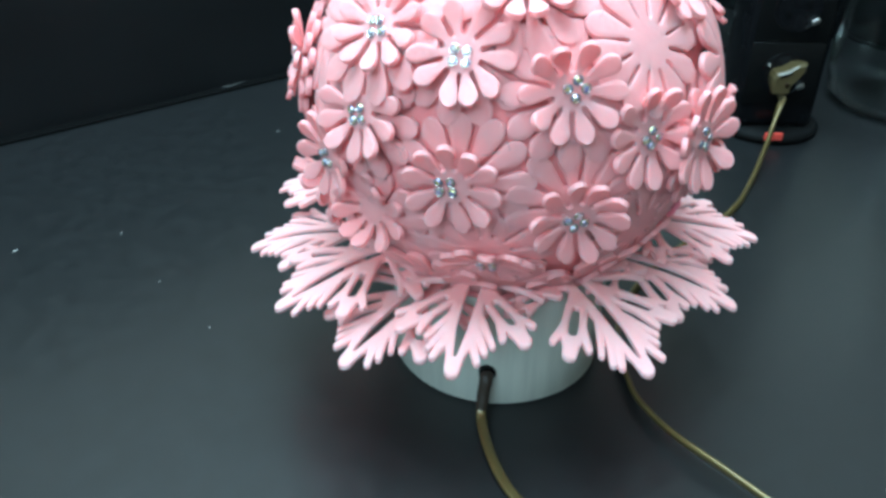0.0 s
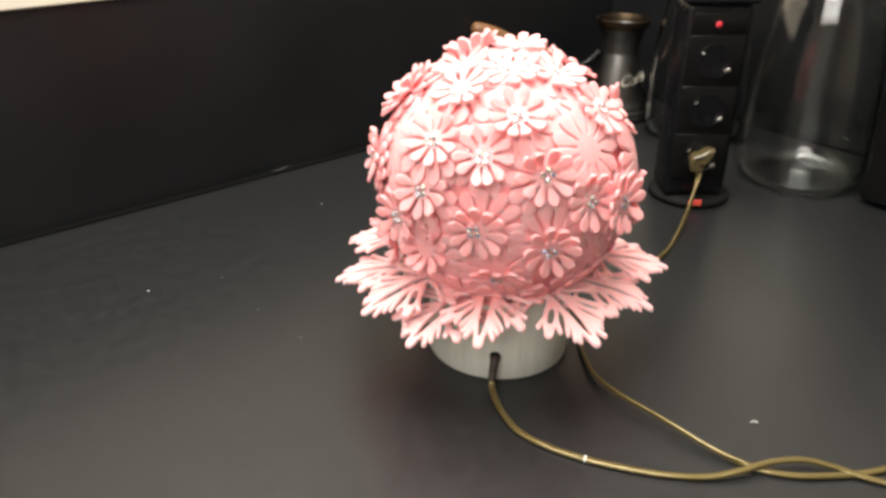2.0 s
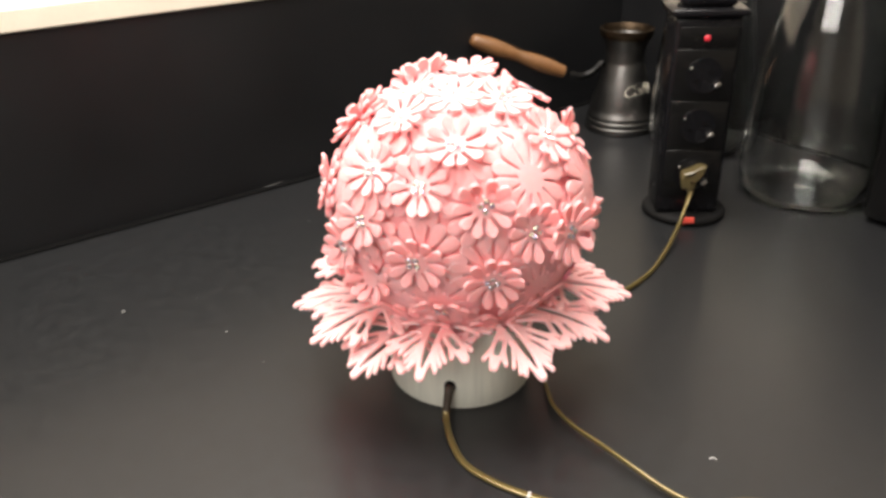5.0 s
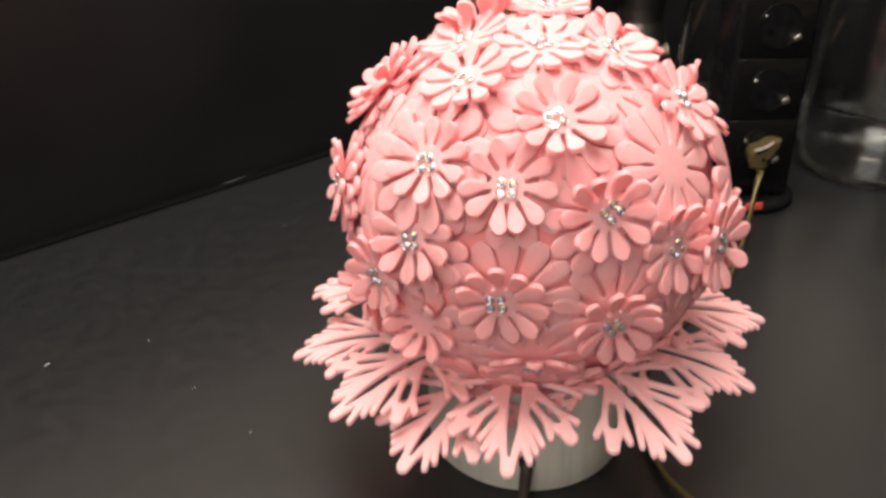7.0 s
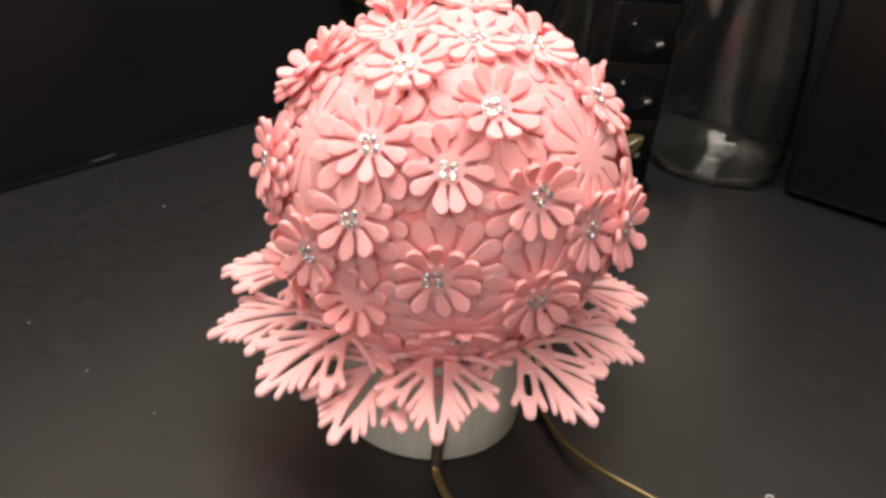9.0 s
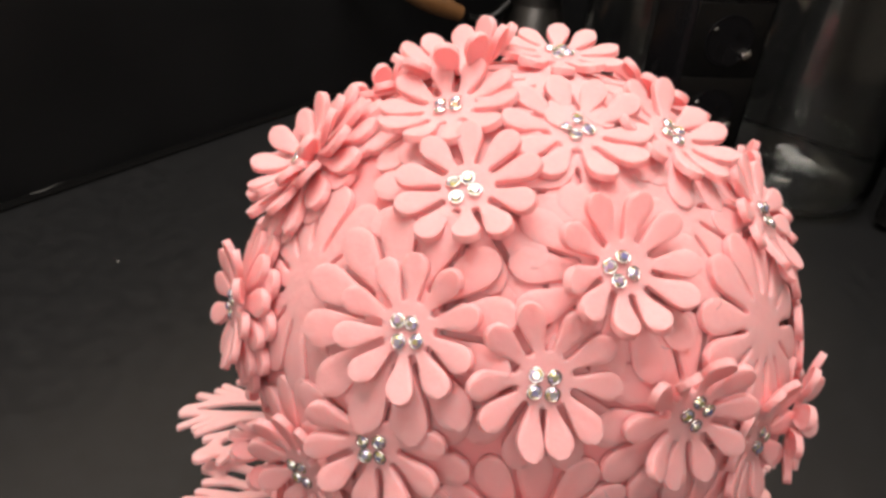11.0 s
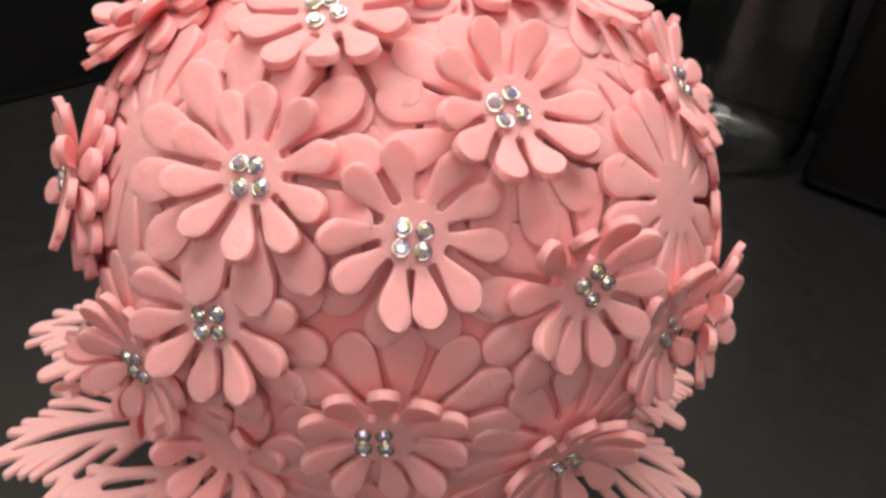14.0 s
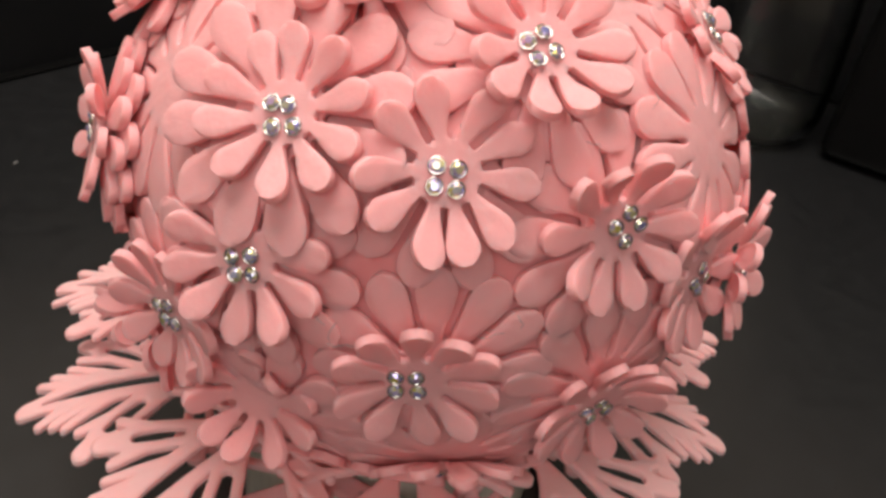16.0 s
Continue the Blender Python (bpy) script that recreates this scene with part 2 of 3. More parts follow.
setting("sill_side", box((-0.004, -1.75, PANEL_TOP + 0.0005), (0.26, -0.005, PANEL_TOP + SILL_T), 0.002), SILL, "cream stone sill above the black splashback", "sill")
setting("wall_back", box((-3.4, 0.26, -0.9), (0.3, 0.36, 1.7)), WALL, "plain warm plaster wall behind the sill", "wall")
setting("wall_side", box((0.26, -3.4, -0.9), (0.36, 0.26, 1.7)), WALL, "plain warm plaster wall beside the sill", "wall")
setting("wall_front", box((-3.4, -3.5, -0.9), (0.36, -3.4, 1.7)), WALL, "plain warm plaster wall of the room", "wall")
setting("wall_far", box((-3.5, -3.5, -0.9), (-3.4, 0.36, 1.7)), WALL, "plain warm plaster wall of the room", "wall")
setting("floor", box((-3.5, -3.5, -1.0), (0.36, 0.36, -0.9)), FLOOR, "brown floor of the room", "floor")
setting("ceiling", box((-3.5, -3.5, 1.7), (0.36, 0.36, 1.8)), CEILING, "white plaster ceiling", "ceiling")
setting("worktop_support", box((-1.70, -1.70, -0.9), (0.0, 0.0, -0.0405)), BLACK_PANEL, "black cabinet body under the worktop", "cabinet")

# ---- the flower lamp ----
LAMP = Vector((0.0357, 0.4181, 0))
HEIGHT = 0.1654
lamp = thing("flower_lamp", LAMP, "round table lamp covered in pink foam flowers on a pale base", "lamp")
GLOBE_R = 0.1026

part("base", lathe([(0, 0.0), (0.0628, 0.0), (0.0643, 0.0015), (0.0643, 0.074), (0.0628, 0.0755), (0, 0.0755)], 72), PAINTED_WOOD, lamp, "pale grey-white turned cylinder base with faint streaks")
part("globe", lathe([(GLOBE_R * math.sin(math.pi * i / 40), HEIGHT - GLOBE_R * math.cos(math.pi * i / 40)) for i in range(41)], 72), FOAM_GLOBE, lamp, "smooth pink globe under the flowers")
part("collar", lathe([(0, 0.0757), (0.0650, 0.0757), (0.0660, 0.0763), (0.0650, 0.0770), (0, 0.0770)], 72), FOAM_GLOBE, lamp, "pink foam disc on top of the base")


def petal_width(s, w0, wmax):
    k = 0.69
    if s < k:
        q = s / k
        return w0 + (wmax - w0) * q * q * (3 - 2 * q) * 0.55 + (wmax - w0) * q * 0.45
    return wmax * math.sqrt(max(0.0, 1 - ((s - k) / (1 - k)) ** 2))


def flower_mesh(n, R, hub, wmax, thick, bends, wrap=None, rng=None, neck=0.72, turns=None):
    """A die-cut foam flower in its own plane, petal 0 along x. bends: degrees by which each petal bends up (outwards)."""
    across = (-1, -0.90, -0.45, 0, 0.45, 0.90, 1)
    tan = math.tan(math.pi / n)
    w0 = hub * tan * neck
    tops, index, faces, normals = [], {}, [], []
    stations = [(hub * q, hub * q * tan) for q in (0.0, 0.4, 0.8, 1.0)]
    for s in (0.05, 0.15, 0.28, 0.42, 0.56, 0.66, 0.73, 0.80, 0.86, 0.91, 0.95, 0.975, 0.992, 1.0):
        stations.append((hub + s * (R - hub), petal_width(s, w0, wmax)))

    def place(x, y, k, lowered):
        rho = math.hypot(x, y)
        if wrap:
            ang = rho / wrap
            c, s = math.cos(ang), math.sin(ang)
            d = (x / rho, y / rho) if rho > 1e-9 else (0, 0)
            rise = bends[k] * 0.00002 * max(0, rho - hub) / (R - hub) * 20
            q = (wrap + rise - lowered)
            return Vector((d[0] * s * q, d[1] * s * q, c * q - wrap)), Vector((d[0] * s, d[1] * s, c))
        t = radians(bends[k])
        h0 = hub * 0.85
        L = R - h0
        if x <= h0 or abs(t) < 1e-4:
            p, nrm = Vector((x, y, 0)), Vector((0, 0, 1))
        else:
            d, reach = x - h0, L * 0.42  # the fold takes the first part of the petal, the rest stays straight
            rad = reach / t
            a = min(d, reach) / rad
            rest = max(0.0, d - reach)
            p = Vector((h0 + rad * math.sin(a) + rest * math.cos(a), y, rad * (1 - math.cos(a)) + rest * math.sin(a)))
            nrm = Vector((-math.sin(a), 0, math.cos(a)))
        return p - nrm * lowered, nrm

    for k in range(n):
        rot = Matrix.Rotation(2 * math.pi * k / n, 3, "Z")
        size = 1 + (rng.uniform(-0.03, 0.03) if rng else 0)
        lean = math.tan(radians(turns[k])) * R / (R - hub) if turns else (rng.uniform(-0.06, 0.06) if rng else 0)
        grid = []
        for i, (x, w) in enumerate(stations):
            if i > 3:
                x = hub + (x - hub) * size
            row = []
            for v in (across if w > 1e-6 else (0,)):
                y = v * w + (lean * (x - hub) if i > 3 else 0)
                low = 0.0
                if i > 3:
                    low = thick * (0.13 if abs(v) == 1 or w <= 1e-6 else (0.015 if abs(v) > 0.8 else 0))
                # adjoining wedges share their edge at the hub
                p, nrm = place(x, y, k, low)
                p, nrm = rot @ p, rot @ nrm
                key = (round(p.x, 6), round(p.y, 6)) if i <= 3 else (k, i, v)
                if key not in index:
                    index[key] = len(tops)
                    tops.append(p)
                    normals.append(nrm)
                row.append(index[key])
            grid.append(row)
        for a, b in zip(grid, grid[1:]):
            if len(a) == 1:
                a = a * 7
            if len(b) == 1:
                b = b * 7
            for j in range(6):
                f = []
                for q in (a[j], b[j], b[j + 1], a[j + 1]):
                    if q not in f:
                        f.append(q)
                if len(f) > 2:
                    faces.append(f)
    return thicken(tops, faces, normals, thick)


def gem_mesh():
    bm = lathe([(0.0, 0.0), (0.0021, 0.0), (0.0027, 0.0006), (0.0028, 0.0014), (0.00262, 0.0019), (0.00225, 0.0018), (0.0021, 0.0013)], 16)
    for f in bm.faces:
        f.smooth = True
    n, girdle, crown = 8, (0.0022, 0.0016), (0.0012, 0.0027)
    ring = [[Vector((r * math.cos(2 * math.pi * (i + o) / n), r * math.sin(2 * math.pi * (i + o) / n), z)) for i in range(n)] for r, z, o in ((*girdle, 0), (*crown, 0.5))]
    tris = []
    for i in range(n):
        j = (i + 1) % n
        tris += [(ring[0][i], ring[0][j], ring[1][i]), (ring[0][j], ring[1][j], ring[1][i])]
    tris.append(tuple(ring[1]))
    for tri in tris:
        f = bm.faces.new([bm.verts.new(p) for p in tri])
        f.material_index = 1
    me = bpy.data.meshes.new("rhinestone")
    bm.to_mesh(me)
    bm.free()
    me.materials.append(SILVER)
    me.materials.append(STONE)
    return me


GEM = gem_mesh()


def on_globe(lon, lat, radius, spin=0.0, tilt_north=0.0, tilt_east=0.0):
    """The pose of a flower's plane on the globe: x east, y north, z outwards."""
    a, b = radians(lon), radians(lat)
    out = Vector((math.cos(b) * math.cos(a), math.cos(b) * math.sin(a), math.sin(b)))
    east = Vector((-math.sin(a), math.cos(a), 0))
    north = out.cross(east)
    m = Matrix((east, north, out)).transposed().to_4x4()
    m.translation = Vector((0, 0, HEIGHT)) + out * radius
    return m @ pose(0, 0, 0, -tilt_north, tilt_east, 0) @ pose(0, 0, 0, 0, 0, spin)


def lower_flower(lon, lat, R=0.032, spin=0.0, n=12, level=0.0, lift=0.0, fill=0.82, neck=0.66, hub=0.33, mat=None):
    """A large flat flower glued round the globe."""
    rng = random.Random(int(lon * 7 + lat * 13))
    wrap = GLOBE_R + 0.0026 + level
    bends = [lift + rng.uniform(0, 1.6) for _ in range(n)]
    bm = flower_mesh(n, R, R * hub, R * 0.77 * math.tan(math.pi / n) * fill, 0.0024, bends, wrap, rng, neck)
    return part("flat_flower", bm, mat or FOAM, lamp, m=on_globe(lon, lat, wrap, spin))


def upper_flower(lon, lat, radius, spin=0.0, cup=10.0, north=0.0, toward=90.0, R=0.0235, gems=True, gem_spin=None, tilt_north=0.0, tilt_east=0.0, n=10, spread=5, bends=None, turns=None, gem=None):
    """A smaller flower standing proud, with petals bent up by bends, or by cup degrees and more by north degrees on the side named toward."""
    rng = random.Random(int(lon * 3 + lat * 17))
    if bends is None:
        bends = []
        for k in range(n):
            a = radians(spin + 360 * k / n - toward)
            bends.append(max(3.0 if north >= 0 else -10.0, cup + north * max(0.0, math.cos(a)) ** 1.5 + rng.uniform(-spread, spread)))
    bm = flower_mesh(n, R, R * 0.33, R * 0.76 * math.tan(math.pi / n) * 0.74, 0.0023, bends, None, rng, 0.55, turns)
    ob = part("gem_flower" if gems else "cupped_flower", bm, FOAM, lamp, m=on_globe(lon, lat, radius, spin, tilt_north, tilt_east))
    if gems:
        g = rng.uniform(0, 90) if gem_spin is None else gem_spin - spin
        east, north = ((gem[0] - lon) * math.cos(radians(lat)), gem[1] - lat) if gem else (0.0, 0.0)
        off = Matrix.Rotation(radians(-spin), 2) @ Vector((radians(east) * radius, radians(north) * radius))
        for k in range(4):
            a = radians(g + 45 + 90 * k + rng.uniform(-12, 12))
            d = 0.0037 + rng.uniform(-0.0005, 0.0005)
            gem = new("rhinestone", GEM)
            gem.parent = ob
            gem.matrix_basis = pose(off.x + d * math.cos(a), off.y + d * math.sin(a), 0.0, rng.uniform(-12, 12), rng.uniform(-12, 12), rng.uniform(0, 360)) @ Matrix.Diagonal((0.82, 0.82, 0.70, 1.0))
    return ob


# flat flowers without a second layer
lower_flower(-69.1, 55.0, 0.0325, 5, level=0.0006, fill=0.87, neck=0.78, hub=0.32)
lower_flower(-56.0, 29.5, 0.0325, -3, level=0.0034, fill=0.87, neck=0.78, hub=0.32)
lower_flower(-160.0, 27.0, 0.036, 20, level=0.0004, fill=0.87, neck=0.78, hub=0.32)
lower_flower(178.0, -14.0, 0.034, 5, fill=0.87, neck=0.78, hub=0.32)
lower_flower(-20.0, 17.0, 0.034, 14, level=0.0058, fill=0.87, neck=0.78, hub=0.32)

# the flowers with four rhinestones, and the flat flowers under each
lower_flower(-104.6, -0.9, 0.0325, 5.2, level=0.0004)
upper_flower(-106.7, -1.5, 0.1083, 27.3, R=0.0228, tilt_north=-2.3, tilt_east=1.2, gem_spin=2, bends=(14, 27, 27, 19, 14, 15, 17, 6, 21, 6), turns=(3, -2, -3, -1, -3, 1, -1, 6, 3, -2), gem=(-108.1, -1.3))
lower_flower(-106.2, 30.5, 0.0325, 20.1, level=0.0004)
upper_flower(-106.6, 28.8, 0.1109, 36.7, R=0.0227, tilt_north=0.4, tilt_east=5.4, gem_spin=-4, bends=(5, 16, 9, 14, 24, 18, 20, 18, 11, -4), turns=(-3, -7, 1, -1, 8, 2, 10, -1, -7, -2), gem=(-106.8, 28.3))
lower_flower(-132.0, 31.0, 0.0325, 8, level=0.0004)
lower_flower(-133.3, 31.6, 0.0345, 25.2, level=0.0046, lift=8)
upper_flower(-131.3, 31.6, 0.1126, 28.7, R=0.0222, tilt_north=3.2, tilt_east=1.0, gem_spin=24, bends=(14, 21, 6, -3, 19, 20, 11, 22, 10, 12), turns=(0, -1, 3, -4, 0, -2, -3, 6, 4, -2), gem=(-131.1, 30.9))
lower_flower(-92.5, 44.6, 0.0325, 20, level=0.0022)
upper_flower(-91.5, 45.8, 0.1112, 3.8, R=0.0227, tilt_north=0.5, tilt_east=1.2, gem_spin=32, bends=(20, 18, 19, 18, 23, 31, 25, 33, 40, 21), turns=(-5, -1, -5, -1, 3, 11, 2, 0, -5, 1), gem=(-92.7, 45.3))
lower_flower(-78.4, 20.6, 0.0325, 25.1, level=0.0008)
upper_flower(-79.8, 21.4, 0.1093, 35.4, R=0.0229, tilt_north=-5.2, tilt_east=-1.4, gem_spin=45, bends=(22, 40, 50, 28, -1, 35, 15, 12, 15, 17), turns=(-1, -1, 6, -3, 1, 0, -1, -1, -1, 0), gem=(-79.1, 22.1))
lower_flower(-134.0, 10.9, 0.0325, -0.4, level=0.0014)
upper_flower(-132.3, 11.9, 0.1108, 23.9, R=0.0233, tilt_north=1.3, tilt_east=2.1, gem_spin=20, bends=(-1, -16, -18, -14, 13, 15, 23, 7, 24, 11), turns=(-3, 0, 0, 0, 5, 2, -2, -3, 1, -1), gem=(-132.1, 11.1))
lower_flower(-58.6, 9.5, 0.0325, 0, level=0.0)
upper_flower(-58.1, 8.4, 0.1069, 26.5, R=0.0240, tilt_north=0.3, tilt_east=-1.3, gem_spin=40, bends=(13, 30, 30, 14, 13, 14, 11, 16, 13, 13), turns=(0, -1, 0, 4, 0, -1, 0, -5, 0, 0))
lower_flower(-147.3, -4.5, 0.0325, -80, level=0.0004)
upper_flower(-148.0, -5.6, 0.1085, 5.3, R=0.0236, tilt_north=1.6, tilt_east=2.3, gem_spin=25, bends=(15, 15, 15, 15, 21, 26, 29, 15, 21, 20))
lower_flower(-76.5, -6.5, 0.0325, 75, level=0.0006)
upper_flower(-76.3, -9.5, 0.1091, 35.0, R=0.0233, tilt_north=1.0, tilt_east=-2.7, gem_spin=30, bends=(39, 30, 22, 14, 20, 18, 16, 30, 25, 27), turns=(-1, 0, -5, -4, 1, 0, 8, 4, -1, -1), gem=(-77.1, -9.6))
lower_flower(-98.5, -22.5, 0.0325, 0, level=0.0005)
lower_flower(-53.0, -20.0, 0.0330, 12, level=0.0003)
lower_flower(-27.0, -18.0, 0.0330, 3, level=0.0002)
lower_flower(-116.0, -27.0, 0.0325, 9, level=0.0002)
upper_flower(-98.3, -26.4, 0.1078, 15, 6, 14, 90, gem_spin=0, tilt_north=-14)
lower_flower(-132.6, 55.0, 0.0325, 10, level=0.0014, lift=2)
upper_flower(-131.7, 55.0, 0.1116, 5.1, R=0.0228, tilt_north=2.5, tilt_east=-2.1, gem_spin=40, bends=(17, 9, 5, 10, 6, 7, 16, 12, 29, 17), turns=(-6, -1, -1, 1, 2, 3, 2, 0, 4, -2), gem=(-132.6, 54.2))
lower_flower(-97.5, 70.5, 0.0325, -50, level=0.0006)
upper_flower(-96.3, 72.3, 0.1075, 26.2, R=0.0244, tilt_north=-0.8, tilt_east=-2.2, gem_spin=35, bends=(24, 12, 12, 12, 12, 10, 4, 15, 14, 13), turns=(-1, 0, 0, 0, 0, 0, -7, 4, 4, 0))
lower_flower(-38.9, 66.4, 0.0325, 0, level=0.0012)
upper_flower(-41.0, 66.2, 0.1079, 34.4, R=0.0240, tilt_north=0.1, tilt_east=-2.3, gem_spin=10, bends=(30, 15, 15, 15, 15, 17, 17, 23, 23, 15), turns=(2, 0, 0, 0, 0, 2, 0, 1, 2, -8))
lower_flower(-33.3, 42.8, 0.0325, 0, level=0.0010)
upper_flower(-33.6, 42.9, 0.1093, 28.8, R=0.0235, tilt_north=-0.8, tilt_east=-4.2, gem_spin=60, bends=(9, 9, 9, 10, 14, 26, 10, 12, 4, 10), turns=(0, 0, 0, 8, 0, 0, -6, -6, 4, -3))
lower_flower(-167.5, 68.4, 0.0325, 10, level=0.0012)
upper_flower(-167.3, 68.1, 0.1082, 13.9, R=0.0242, tilt_north=1.4, tilt_east=0.3, gem_spin=60, bends=(12, 14, 19, 24, 34, 24, 14, 20, 21, 14))
lower_flower(-179.5, 10.6, 0.0335, 20, level=0.0032, lift=2)
lower_flower(-178.6, 10.8, 0.0300, 38, level=0.0062)
upper_flower(-177.5, 11.6, 0.1138, 12, 12, 6, 90, gem_spin=10, R=0.0238, tilt_east=3, spread=12)
lower_flower(-42.0, 3.0, 0.0325, 10, level=0.0)
lower_flower(-34.0, 1.0, 0.0330, 2, level=0.0036)
upper_flower(-41.6, 4.0, 0.1132, 30.9, R=0.0250, tilt_north=2.2, tilt_east=-3.0, gem_spin=45, bends=(12, 15, 15, 26, 20, 15, 15, 19, 31, 22), turns=(-2, 0, 0, 4, -3, 0, 0, -8, -2, 8))
upper_flower(-15.0, -3.0, 0.1100, 12, 20, 8, 0, gem_spin=20, spread=9)
lower_flower(0.0, 32.0, 0.0325, 0, level=0.0014)
upper_flower(-5.0, 34.0, 0.1094, 30, 10, 34, 60, gem_spin=20, spread=10)
upper_flower(-168.0, -24.0, 0.1104, 10, 20, 30, 90, gem_spin=20)

# cupped double flowers
lower_flower(168.0, 39.0, 0.034, 30, level=0.0012)
lower_flower(169.0, 40.0, 0.033, 8, level=0.0034, lift=3)
upper_flower(168.0, 40.0, 0.1098, 12, 14, 8, -90, R=0.031, gems=False, spread=8)
upper_flower(168.0, 40.0, 0.1122, 30, 32, 12, 200, R=0.025, spread=14)
lower_flower(-131.5, -19.0, 0.0325, 10, level=0.0003)
upper_flower(-132.3, -16.0, 0.1068, 15.3, R=0.0218, tilt_north=20, tilt_east=4, gems=False, bends=(18, 52, 34, 12, 40, 56, 64, 64, 34, 14), turns=(4, 2, 1, 0, 0, -4, 0, -3, 0, 1))

# crown and back of the globe
upper_flower(146.0, 71.5, 0.1108, 10, 44, 12, 90, gems=False, R=0.025, spread=16)
lower_flower(66.0, 80.0, 0.0325, 12, level=0.0016)
lower_flower(-80.0, 89.0, 0.0325, 4, level=0.0030)
upper_flower(66.0, 79.5, 0.1118, 25, 10, 10, 90, gem_spin=30, tilt_north=14)
upper_flower(20.0, 58.5, 0.1096, 40, 6, 10, 90)
upper_flower(130.0, 56.0, 0.1080, 40, 10, 12, 90)
for lon, lat in ((70, 40), (40, 12), (95, 12), (125, 40), (140, 8), (70, -15), (118, -18), (22, -18), (160, -20)):
    lower_flower(lon, lat, 0.0325, lon)
    upper_flower(lon, lat, 0.1105, lon + 15, 14, 20, 90)

# flat flowers along the underside, folded over the leaves
for k, lon in enumerate((-178, -152, -118, -92, -62, -38, -10, 30, 75, 120, 155)):
    lower_flower(lon, -45 + 2 * (k % 2), 0.0325, 20 * k, 12, level=0.0004 + 0.0006 * (k % 3), lift=6)

lower_flower(-8.0, -33.0, 0.0325, 8, 12, level=0.0030, mat=FOAM_ROSE)

# fine threads of hot glue left between the petals
GLUE = material("clear_glue", (0.85, 0.78, 0.76), 0.15, vary=0.05, transmission=0.6)
grng = random.Random(3)
for lon, lat in ((-119, 5), (-117.5, 3.5), (-121, 7), (-98, 8), (-94, 10), (-106, 33), (-84, 33), (-90, -14), (-140, 18), (-70, 38)):
    r0, turn, span = GLOBE_R + 0.0065, grng.uniform(0, 360), grng.uniform(0.002, 0.004)
    path = [Vector((span * u, 0.0008 * grng.uniform(-1, 1), 0.0012 * (1 - u * u))) for u in (-1, -0.4, 0.3, 1)]
    part("glue_thread", sweep(spline(path, 5), round_outline(0.00009, 0.00009, 5)), GLUE, lamp, "hair-thin thread of clear glue", m=on_globe(lon, lat, r0, turn))

# ---- the skirt of cut-out leaves ----


def leaf_field(rng):
    """Capsules that add and capsules that cut, in the leaf's plane: x from the palm to the tip of the middle lobe."""
    add, cut = [], []

    def piece(items, base, angle, u0, v0, r0, u1, v1, r1):
        ca, sa = math.cos(radians(angle)), math.sin(radians(angle))
        items.append(((base + u0 * ca - v0 * sa, u0 * sa + v0 * ca), (base + u1 * ca - v1 * sa, u1 * sa + v1 * ca), r0, r1))

    def lobe(base, angle, k, web, teeth, end, holes):
        for u0, r0, u1, r1 in web:
            piece(add, base, angle, u0 * k, 0, r0 * k, u1 * k, 0, r1 * k)
        for u0, v0, r0, u1, v1, r1 in teeth:
            for sgn in (-1, 1):
                q = 1 + rng.uniform(-0.03, 0.03)
                piece(add, base, angle, u0 * k, sgn * v0 * k, r0 * k, u1 * q * k, sgn * v1 * q * k, r1 * k)
        piece(add, base, angle, *(c * k for c in end))
        for u0, r0, u1, r1 in holes:
            piece(cut, base, angle, u0 * k, 0, r0 * k, u1 * k, 0, r1 * k)

    # the middle lobe, split by one long slot
    lobe(0, 0, 1, ((-0.014, 0.0076, 0.010, 0.0080), (0.010, 0.0080, 0.032, 0.0080), (0.032, 0.0082, 0.046, 0.0088), (0.046, 0.0088, 0.057, 0.0054)),
         ((0.049, 0.0045, 0.0024, 0.0630, 0.0108, 0.0018), (0.043, 0.0058, 0.0023, 0.0578, 0.0136, 0.0017), (0.036, 0.0066, 0.0022, 0.0528, 0.0164, 0.0016)),
         (0.056, 0, 0.0048, 0.0668, 0, 0.0038), ((0.004, 0.0022, 0.018, 0.0030), (0.018, 0.0030, 0.045, 0.0027), (0.045, 0.0027, 0.0605, 0.0007)))
    # two lobes on each side, pierced by an oval hole
    for sgn in (-1, 1):
        for base, angle, k in ((0.010, 40, 1.0), (0.003, 82, 0.88)):
            lobe(base, sgn * angle, k, ((0.002, 0.0048, 0.018, 0.0052), (0.018, 0.0056, 0.033, 0.0066), (0.033, 0.0066, 0.040, 0.0048)),
                 ((0.031, 0.0040, 0.0024, 0.0415, 0.0086, 0.0019),), (0.036, 0, 0.0046, 0.0470, 0, 0.0037), ((0.0205, 0.0019, 0.0285, 0.0026), (0.0285, 0.0026, 0.0350, 0.0022)))
    return add, cut


def capsules(P, items):
    best = np.full(P.shape[:-1], -1.0)
    for a, b, ra, rb in items:
        a, b = np.array(a), np.array(b)
        d = b - a
        t = np.clip(((P - a) @ d) / (d @ d), 0, 1)
        best = np.maximum(best, ra + (rb - ra) * t - np.linalg.norm(P - a - t[..., None] * d, axis=-1))
    return best


